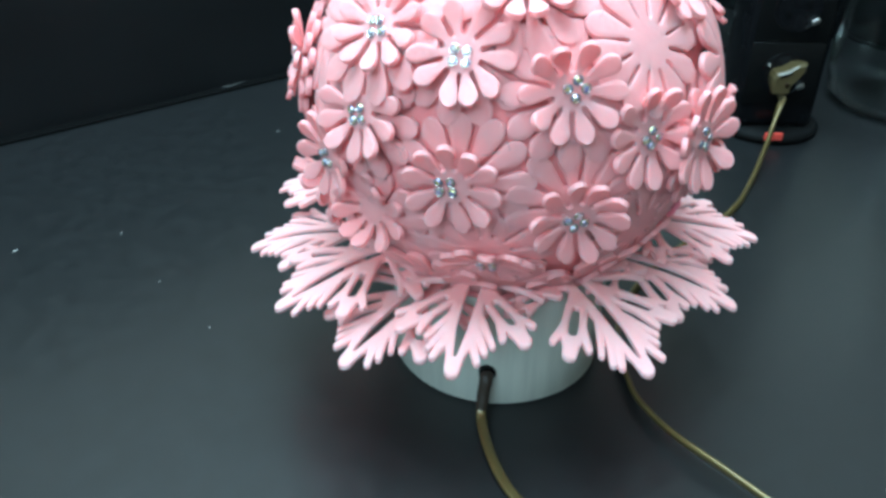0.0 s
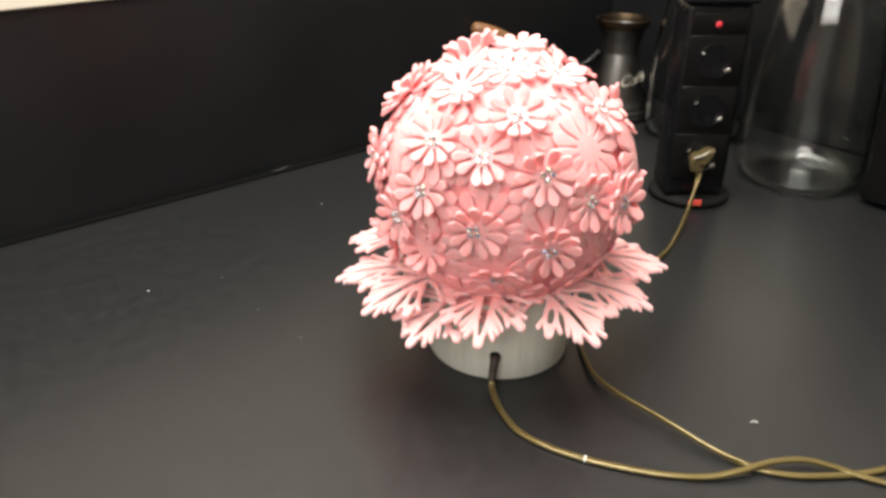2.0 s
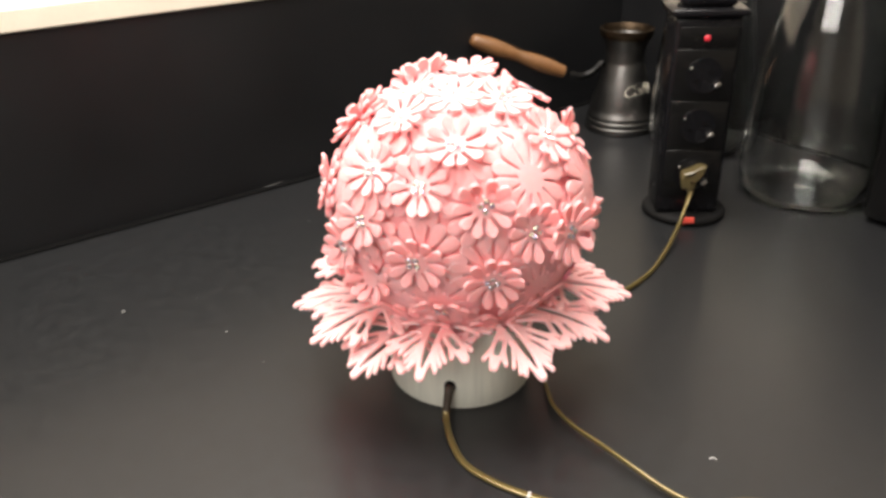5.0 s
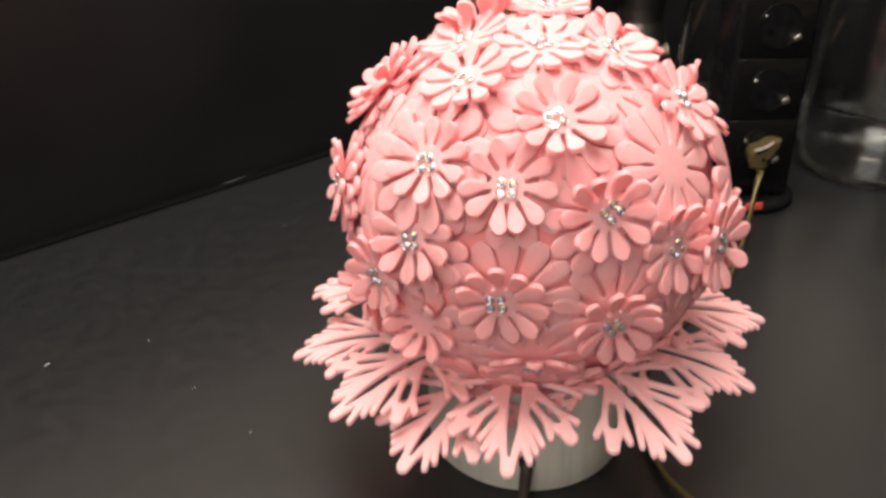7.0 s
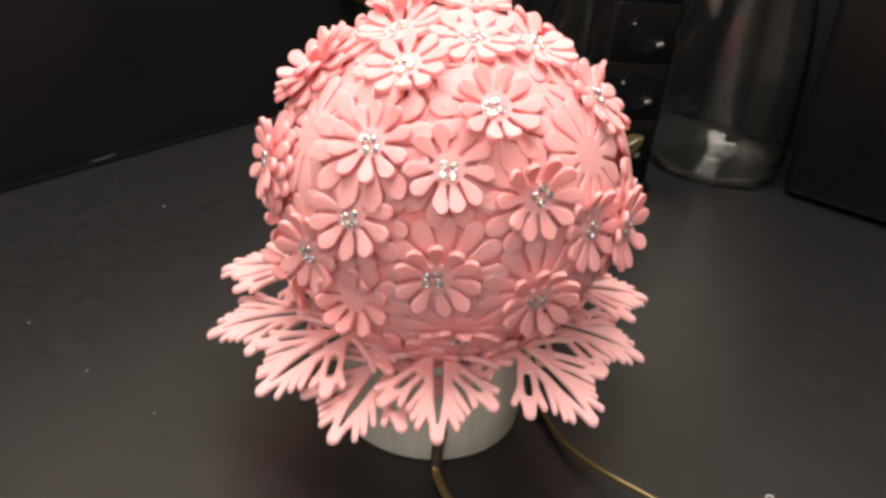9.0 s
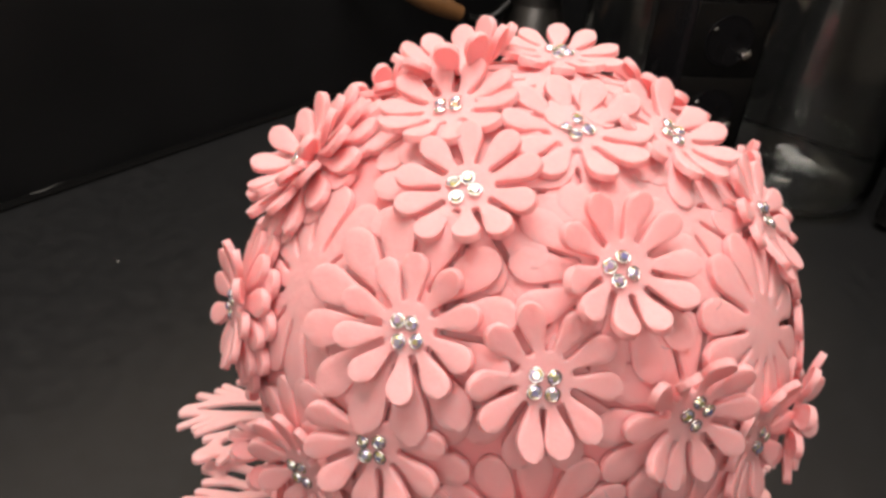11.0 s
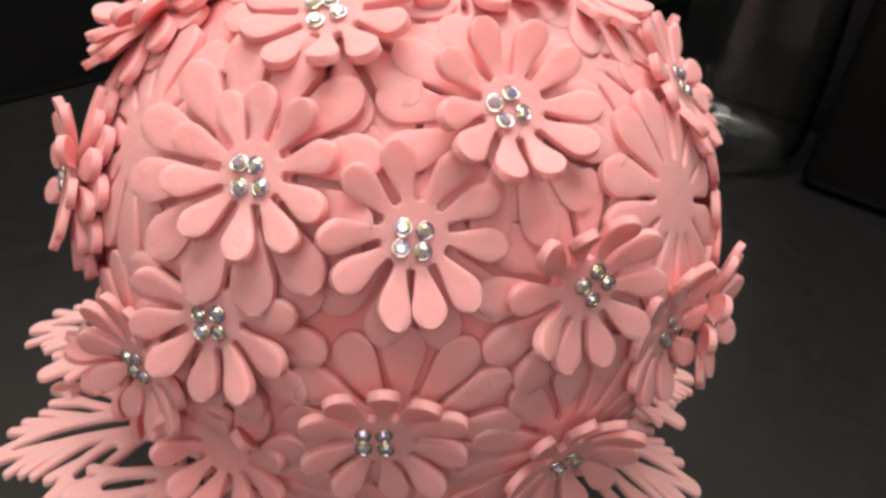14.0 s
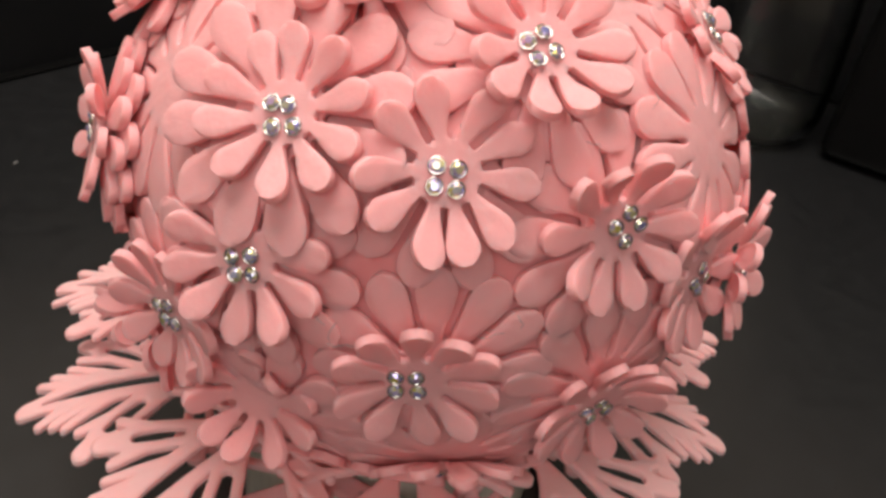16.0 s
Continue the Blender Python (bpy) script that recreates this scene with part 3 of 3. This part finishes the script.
def leaf_mesh(seed, droop, twist):
    """A fern-like leaf cut from sheet foam."""
    rng = random.Random(seed)
    add, cut = leaf_field(rng)
    step = 0.00080
    xs, ys = np.arange(-0.024, 0.074, step), np.arange(-0.056, 0.0565, step)
    P = np.stack(np.meshgrid(xs, ys, indexing="ij"), -1)
    F = np.minimum(capsules(P, add), -capsules(P, cut))
    index, pts, depth, faces = {}, [], [], []

    def node(i, j):
        if (i, j) not in index:
            index[(i, j)] = len(pts)
            pts.append((xs[i], ys[j]))
            depth.append(F[i, j])
        return index[(i, j)]

    def cross(a, b):
        key = (min(a, b), max(a, b))
        if key not in index:
            fa, fb = F[key[0]], F[key[1]]
            t = min(0.98, max(0.02, fa / (fa - fb)))
            p, q = P[key[0]], P[key[1]]
            index[key] = len(pts)
            pts.append(tuple(p + t * (q - p)))
            depth.append(0.0)
        return index[key]

    for i in range(len(xs) - 1):
        for j in range(len(ys) - 1):
            c = [(i, j), (i + 1, j), (i + 1, j + 1), (i, j + 1)]
            inside = [F[q] > 0 for q in c]
            if not any(inside):
                continue
            f = []
            for k in range(4):
                a, b = c[k], c[(k + 1) % 4]
                if inside[k]:
                    f.append(node(*a))
                if inside[k] != inside[(k + 1) % 4]:
                    f.append(cross(a, b))
            if len(f) > 2:
                faces.append(f)
    thick = 0.0022
    tops = []
    for (x, y), d in zip(pts, depth):
        low = 0.0007 * max(0.0, 1 - d / 0.0009) ** 2
        z = -droop * max(0.0, x - 0.010) ** 2 - 1.6 * y * y + twist * y + 0.0008 * math.sin(70 * x + 40 * y + seed)
        tops.append(Vector((x, y, z - low)))
    return thicken(tops, faces, [Vector((0, 0, 1))] * len(tops), thick)


LEAVES = []
for seed, droop, twist in ((1, 3.6, 0.03), (2, 4.2, -0.04), (3, 3.2, 0.0), (4, 3.6, 0.02)):
    bm = leaf_mesh(seed, droop, twist)
    LEAVES.append(part("leaf", bm, FOAM_LEAF, lamp, "fern-like leaf cut from pink sheet foam"))


def set_leaf(ob, lon, z, pitch, reach):
    a = radians(lon)
    ob.matrix_basis = pose(reach * math.cos(a), reach * math.sin(a), z, 0, pitch, lon)


def leaf(lon, z, pitch=0.0, reach=0.060, kind=0):
    ob = LEAVES[kind]
    if ob.get("used"):
        ob = new("leaf", ob.data)
        ob.parent = lamp
        tagged(ob, "fern-like leaf cut from pink sheet foam")
    LEAVES[kind]["used"] = 1
    set_leaf(ob, lon, z, pitch, reach)


leaf(-63.0, 0.0900, 0, 0.0700, 0)
leaf(-103.2, 0.0935, 0, 0.0650, 3)
leaf(-127.2, 0.0795, 0, 0.0685, 2)
leaf(-148.0, 0.0910, 0, 0.0725, 0)
leaf(-178.0, 0.0830, 0, 0.0785, 3)
leaf(156.5, 0.0945, 0, 0.0815, 1)
leaf(-29.0, 0.0870, 0, 0.0685, 3)
leaf(-5.0, 0.0955, 0, 0.0782, 2)
leaf(26.0, 0.0885, 0, 0.072, 1)
leaf(58.0, 0.0920, 0, 0.072, 0)
leaf(90.0, 0.0870, 0, 0.072, 2)
leaf(123.0, 0.0920, 0, 0.072, 1)
for o in LEAVES:
    del o["used"]

# ---- power cord of the lamp ----
cord_outline = [(s * 0.00125 + 0.00165 * math.cos(a), 0.00165 * math.sin(a)) for s, a0 in ((1, -90), (-1, 90)) for a in [radians(a0 + 180 * i / 6) for i in range(7)]]
cord_path = spline([(0.0268, 0.3590, 0.0250), (0.0262, 0.3508, 0.0235), (0.0245, 0.3460, 0.0130), (0.0237, 0.3375, 0.0030), (0.0290, 0.3080, 0.0022), (0.0400, 0.2825, 0.0022), (0.0610, 0.2635, 0.0022), (0.0870, 0.2490, 0.0022),
                    (0.1140, 0.2385, 0.0022), (0.1450, 0.2300, 0.0022), (0.1734, 0.2270, 0.0026), (0.1967, 0.2292, 0.0050), (0.2250, 0.2370, 0.0068), (0.2510, 0.2390, 0.0066), (0.2735, 0.2335, 0.0040), (0.2970, 0.2215, 0.0022),
                    (0.3450, 0.2030, 0.0022), (0.3900, 0.2100, 0.0022), (0.4000, 0.2350, 0.0022), (0.3600, 0.2430, 0.0022), (0.3010, 0.2300, 0.0022), (0.2709, 0.2265, 0.0022), (0.2379, 0.2275, 0.0022),
                    (0.2125, 0.2365, 0.0024), (0.1890, 0.2520, 0.0050), (0.1670, 0.2750, 0.0075), (0.1470, 0.2995, 0.0080), (0.1300, 0.3200, 0.0080), (0.1190, 0.3420, 0.0062), (0.1130, 0.3680, 0.0044), (0.1150, 0.4200, 0.0034), (0.1500, 0.4900, 0.0031),
                    (0.2330, 0.5770, 0.0031), (0.2660, 0.6270, 0.0040), (0.2960, 0.6800, 0.0180), (0.3110, 0.7080, 0.0380), (0.3165, 0.7150, 0.0500)], 9)
to_lamp = Matrix.Translation(-LAMP)
cord = part("power_cord", sweep([to_lamp @ p for p in cord_path], cord_outline, twist=lambda u: 112 * min(1.0, max(0.0, (u - 0.63) / 0.03)) * min(1.0, max(0.0, (0.985 - u) / 0.03))), CORD, lamp, "flat golden see-through two-core cord")
part("cord_joint", sweep([to_lamp @ Vector(p) for p in ((0.0860, 0.2494, 0.0022), (0.0880, 0.2486, 0.0022))], [(a * 1.18, b * 1.18) for a, b in cord_outline]), CRUMB, cord, "small white mark on the cord")
part("grommet", sweep([Vector((0.0268, 0.3562, 0.0252)) - LAMP, Vector((0.0268, 0.3522, 0.0248)) - LAMP], round_outline(0.0049, 0.0049, 16), up=(0, 0, 1)), BLACK_PLASTIC, lamp, "dark hole lining for the cord")
# added dark cover: the leaves' shade on the cord's start is in its colour
cord_start = [to_lamp @ p for p in cord_path[2:24]]
part("shaded_cord_cover", sweep(cord_start, round_outline(0.0043, 0.0034, 14), lambda u: 1.0 - 0.22 * u), CORD_SHADE, lamp, "dark brown cover painting the shade on the start of the cord")
def plug_mesh():
    """A flat angular two-pin plug, seen from the front as an uneven hexagon with a waist towards the cord."""
    outline = [(-0.0150, 0.002), (-0.0125, 0.0070), (-0.001, 0.0105), (0.0075, 0.0165), (0.0150, 0.0175), (0.0145, 0.0100), (0.0085, 0.001), (0.003, -0.006), (0.003, -0.0135), (-0.0045, -0.0150), (-0.0125, -0.0135), (-0.0148, -0.006)]
    bm = bmesh.new()
    rows = []
    for y, k in ((0.0165, 0.74), (0.0140, 0.80), (-0.001, 0.97), (-0.004, 0.92), (-0.0055, 0.78)):
        rows.append([bm.verts.new((x * k, y, z * k)) for x, z in outline])
    n = len(outline)
    for r0, r1 in zip(rows, rows[1:]):
        for i in range(n):
            bm.faces.new((r0[i], r1[i], r1[(i + 1) % n], r0[(i + 1) % n]))
    bm.faces.new(rows[0])
    bm.faces.new(list(reversed(rows[-1])))
    bmesh.ops.recalc_face_normals(bm, faces=bm.faces[:])
    return bm


PLUG_AT = pose(*(Vector((0.3165, 0.7170, 0.0665)) - LAMP), 0, 0, -2)
plug = part("plug", plug_mesh(), PLUG, lamp, "flat angular golden two-pin plug", smooth=False, m=PLUG_AT)
part("slot", box((-0.0070, -0.0062, -0.0010), (0.0040, -0.0050, 0.0010), 0.0004), GROOVE, plug, "dark slot in the plug", m=pose(-0.002, 0, 0.0065, 0, -24, 0))
part("screw", lathe([(0, 0), (0.0022, 0), (0.0022, 0.0008), (0.0016, 0.0012), (0, 0.0012)], 14), BRASS, plug, m=pose(-0.001, -0.0054, -0.0035, 90, 0, 0))
part("strain_relief", sweep(spline([(-0.0030, -0.0010, -0.0125), (-0.0020, -0.0015, -0.0155), (-0.0005, -0.0020, -0.0185)], 4), round_outline(0.0036, 0.0026, 10), up=(0, -1, 0.2)), PLUG, plug)

# ---- power tower with sockets ----
tower = thing("power_tower", (0.320, 0.765, 0), "black upright socket tower with a red lamp and round foot", "socket strip", rz=-2)
part("foot", lathe([(0, 0), (0.049, 0), (0.052, 0.003), (0.052, 0.007), (0.048, 0.011), (0.032, 0.013), (0, 0.013)], 48), FOOT_RUBBER, tower, m=pose(0.004, 0.004, 0))
part("body", box((-0.0385, -0.030, 0.012), (0.0385, 0.030, 0.254), 0.006, 3), BLACK_PLASTIC, tower)
part("collar", box((-0.0440, -0.034, 0.2545), (0.0440, 0.034, 0.2635), 0.003), BLACK_PLASTIC, tower)
part("column", box((-0.0310, -0.024, 0.264), (0.0310, 0.024, 0.420), 0.006, 3), BLACK_PLASTIC, tower)
for zc in (0.188, 0.127, 0.066):
    face = part("socket", box((-0.0335, -0.0320, zc - 0.0300), (0.0335, -0.0302, zc + 0.0300), 0.001), BLACK_SATIN, tower)
    ring = lathe([(0.0192, 0.0), (0.0210, 0.0), (0.0212, 0.0003), (0.0208, 0.0006), (0.0197, 0.0005), (0.0192, -0.0002)], 40)
    part("rim", ring, BLACK_PLASTIC, face, m=pose(0, -0.0325, zc, 90, 0, 0))
    part("well", lathe([(0, 0.0004), (0.0186, 0.0004), (0.0186, 0.001), (0, 0.001)], 32), BLACK_PLASTIC, face, m=pose(0, -0.0325, zc, 90, 0, 0))
    for a in (-32, 148):
        q = 1.0 if a < 0 else 0.45
        clip = box((-0.0036 * q, -0.0056 * q, -0.0024 * q), (0.0036 * q, 0.0, 0.0024 * q), 0.0003)
        part("earth_clip", clip, STEEL, face, "shiny metal earth contact", m=pose(0.0185 * math.cos(radians(a)), -0.0332, zc + 0.0185 * math.sin(radians(a)), 0, a, 0))
    for dx in (-0.0095, 0.0095):
        part("pin_hole", lathe([(0, 0), (0.0026, 0), (0.0026, 0.0012), (0, 0.0012)], 14), BLACK_SATIN, face, m=pose(dx * 0.85, -0.0338, zc + dx * 0.53, 90, 0, 0))
part("indicator_lamp", lathe([(0.0042, 0), (0.0042, 0.0012), (0.0034, 0.0026), (0.0018, 0.0034), (0, 0.0036)], 20), RED, tower, "round red indicator", m=pose(-0.001, -0.0300, 0.231, 90, 0, 0))
part("switch_frame", box((-0.0325, -0.0318, 0.2205), (0.0325, -0.0302, 0.2440), 0.0007), BLACK_SATIN, tower)
part("label", box((-0.0085, -0.0505, 0.0030), (0.0085, -0.0478, 0.0105), 0.0004), RED_LABEL, tower, "small orange-red tag on the foot", m=pose(-0.005, 0.0015, 0.003, 0, 0, 4))

# ---- glass carafes ----


def carafe(place, k, slim, label):
    outer = [(0.0, 0.0), (0.064, 0.0), (0.075, 0.003), (0.0825, 0.012), (0.0862, 0.030), (0.0862, 0.055), (0.0848, 0.090), (0.0825, 0.130), (0.0785, 0.170), (0.0720, 0.208), (0.0620, 0.246), (0.0480, 0.280), (0.0360, 0.308), (0.0320, 0.338), (0.0345, 0.362)]
    outer = [(r * slim, z) for r, z in outer]
    t = 0.0052
    inner = [(max(0.0, r - t), z + (0.004 if i < 2 else t * 0.7)) for i, (r, z) in enumerate(outer)]
    inner[0] = (0.0, 0.0075)
    inner[-1] = (outer[-1][0] - t, outer[-1][1])
    body = [(r * k, z * k) for r, z in outer] + [(r * k, z * k) for r, z in reversed(inner)]
    ob = thing("glass_carafe", place, label, "carafe", "glass carafes")
    part("body", lathe(body, 80), GLASS, ob)
    lip = [(r * slim, z) for r, z in ((0.0331, 0.3626), (0.0347, 0.3624), (0.0355, 0.3640), (0.0347, 0.3656), (0.0331, 0.3654), (0.0325, 0.3640))]
    part("lip", lathe([(r * k, z * k) for r, z in lip], 64, True), GLASS, ob)
    # two thin pale bars on the inner base
    mark = part("pale_bar", box((-0.0085 * k, -0.0007, 0.0), (0.0085 * k, 0.0007, 0.0003)), PALE_GOLD, ob, "small pale bar on the inner base", m=pose(0, 0.002, 0.0078 * k, 0, 0, -28))
    part("pale_line", box((-0.007 * k, -0.0005, 0.0), (0.005 * k, 0.0005, 0.0003)), PALE_GOLD, mark, m=pose(0, -0.0035, 0))
    return ob


carafe((0.498, 0.827, 0.0004), 1.03, 0.955, "clear glass conical carafe standing on the worktop")
carafe((0.405, 1.020, 0.0004), 0.95, 0.93, "clear glass carafe standing behind the socket tower")

# ---- coffee pot ----
pot = thing("coffee_pot", (0.301, 1.115, 0), "black conical coffee pot with brass rim and wooden handle", "coffee pot")
part("body", lathe([(0, 0), (0.054, 0), (0.0565, 0.002), (0.0565, 0.010), (0.0540, 0.012), (0.0555, 0.015), (0.0555, 0.019), (0.0530, 0.021), (0.0542, 0.024), (0.0542, 0.028), (0.0512, 0.031), (0.0505, 0.040), (0.0325, 0.110), (0.0310, 0.114), (0.0318, 0.117),
                    (0.0305, 0.120), (0.0315, 0.123), (0.0305, 0.126), (0.0335, 0.138), (0.0385, 0.152), (0.0375, 0.153), (0.0290, 0.130), (0.0, 0.126)], 64), POT_METAL, pot)
part("rim", lathe([(0.0380, 0.1505), (0.0405, 0.1520), (0.0425, 0.1580), (0.0430, 0.1650), (0.0415, 0.1655), (0.0385, 0.1580)], 64, True), BRASS, pot, "dull brass flared rim")
part("ferrule", sweep(spline([(-0.036, -0.004, 0.112), (-0.056, -0.007, 0.094), (-0.074, -0.010, 0.090), (-0.090, -0.012, 0.094)], 5), round_outline(0.0066, 0.0058, 12)), BLACK_SATIN, pot, "black metal handle bracket")
part("handle", sweep(spline([(-0.100, -0.013, 0.0985), (-0.135, -0.018, 0.112), (-0.175, -0.024, 0.128), (-0.215, -0.030, 0.144), (-0.250, -0.034, 0.157)], 8), round_outline(0.0135, 0.0125, 14), lambda u: 0.74 + 0.30 * abs(math.sin(2 * math.pi * min(0.97, max(0.03, u)))) - (0.30 if u > 0.97 else 0)), WOOD, pot, "orange-brown turned wooden handle")


def lettering(text, size, parent, mat):
    """Slanted lettering wrapped round the pot's cone."""
    cu = bpy.data.curves.new("lettering", "FONT")
    cu.body, cu.size, cu.shear, cu.extrude, cu.offset, cu.align_x = text, size, 0.45, 0.0002, -0.0008, "CENTER"
    tmp = new("lettering_source", cu)
    dg = bpy.context.evaluated_depsgraph_get()
    me = bpy.data.meshes.new_from_object(tmp.evaluated_get(dg))
    bpy.data.objects.remove(tmp)
    for v in me.vertices:
        x, y, z = v.co
        h = 0.066 + y + 0.10 * x
        r = 0.0505 - (h - 0.040) * (0.0180 / 0.070) + 0.0006 + z
        a = radians(-58) + x / r
        v.co = (r * math.cos(a), r * math.sin(a), h)
    me.materials.append(mat)
    ob = new("lettering", me)
    ob.parent = parent
    return tagged(ob, "pale slanted lettering")


lettering("Coffee", 0.024, pot, PALE_GOLD)

# ---- black appliance beside the carafe ----
machine = thing("kitchen_appliance", (0.535, 0.735, 0), "black boxy kitchen appliance with rounded edges on the worktop", "appliance", rz=ALONG - 90)
part("body", box((0.0, 0.0, 0.004), (0.30, 0.185, 0.262), 0.012, 3), BLACK_SATIN, machine)
part("lid", box((-0.002, -0.002, 0.2640), (0.302, 0.187, 0.330), 0.012, 3), BLACK_PLASTIC, machine)
for x, y in ((0.03, 0.03), (0.27, 0.03), (0.03, 0.155), (0.27, 0.155)):
    part("foot", lathe([(0, 0), (0.010, 0), (0.010, 0.0045), (0, 0.0045)], 16), BLACK_PLASTIC, machine, m=pose(x, y, 0))

# ---- crumbs on the worktop ----
crng = random.Random(5)
for x, y, r in ((0.234, 0.290, 0.0022), (-0.161, 0.740, 0.0011), (-0.318, 0.516, 0.0016), (-0.248, 0.544, 0.0009), (-0.199, 0.477, 0.0008), (-0.150, 0.425, 0.0008), (0.526, 0.552, 0.0009)):
    path = [Vector((r * 1.3 * math.cos(a), r * 1.3 * math.sin(a), 0.0006)) for a in (2.6, 3.4, 4.2, 5.0)]
    ob = link_mesh("crumb", sweep(spline(path, 3), round_outline(r * 0.28, r * 0.22, 6)), CRUMB)
    ob.matrix_basis = pose(x, y, 0.0, 0, 0, crng.uniform(0, 360))
    tagged(ob, "tiny white crumb lying on the worktop", "crumb", "crumbs on the worktop")

# ---- pale strip added as the lit highlight on the seam at the back of the worktop ----
glint_path = [Vector((-0.728 + 0.030 * u, -0.0030 - 0.0015 * math.sin(5 * u), 0.0033)) for u in [i / 12 for i in range(13)]]
setting("seam_glint_strip", sweep(glint_path, round_outline(0.0008, 0.0005, 8), lambda u: 0.35 + 0.65 * abs(math.sin(3.1 * u + 0.3))), SEAM_GLINT, "pale strip painted as the lit highlight on the worktop seam", "sealant", True)
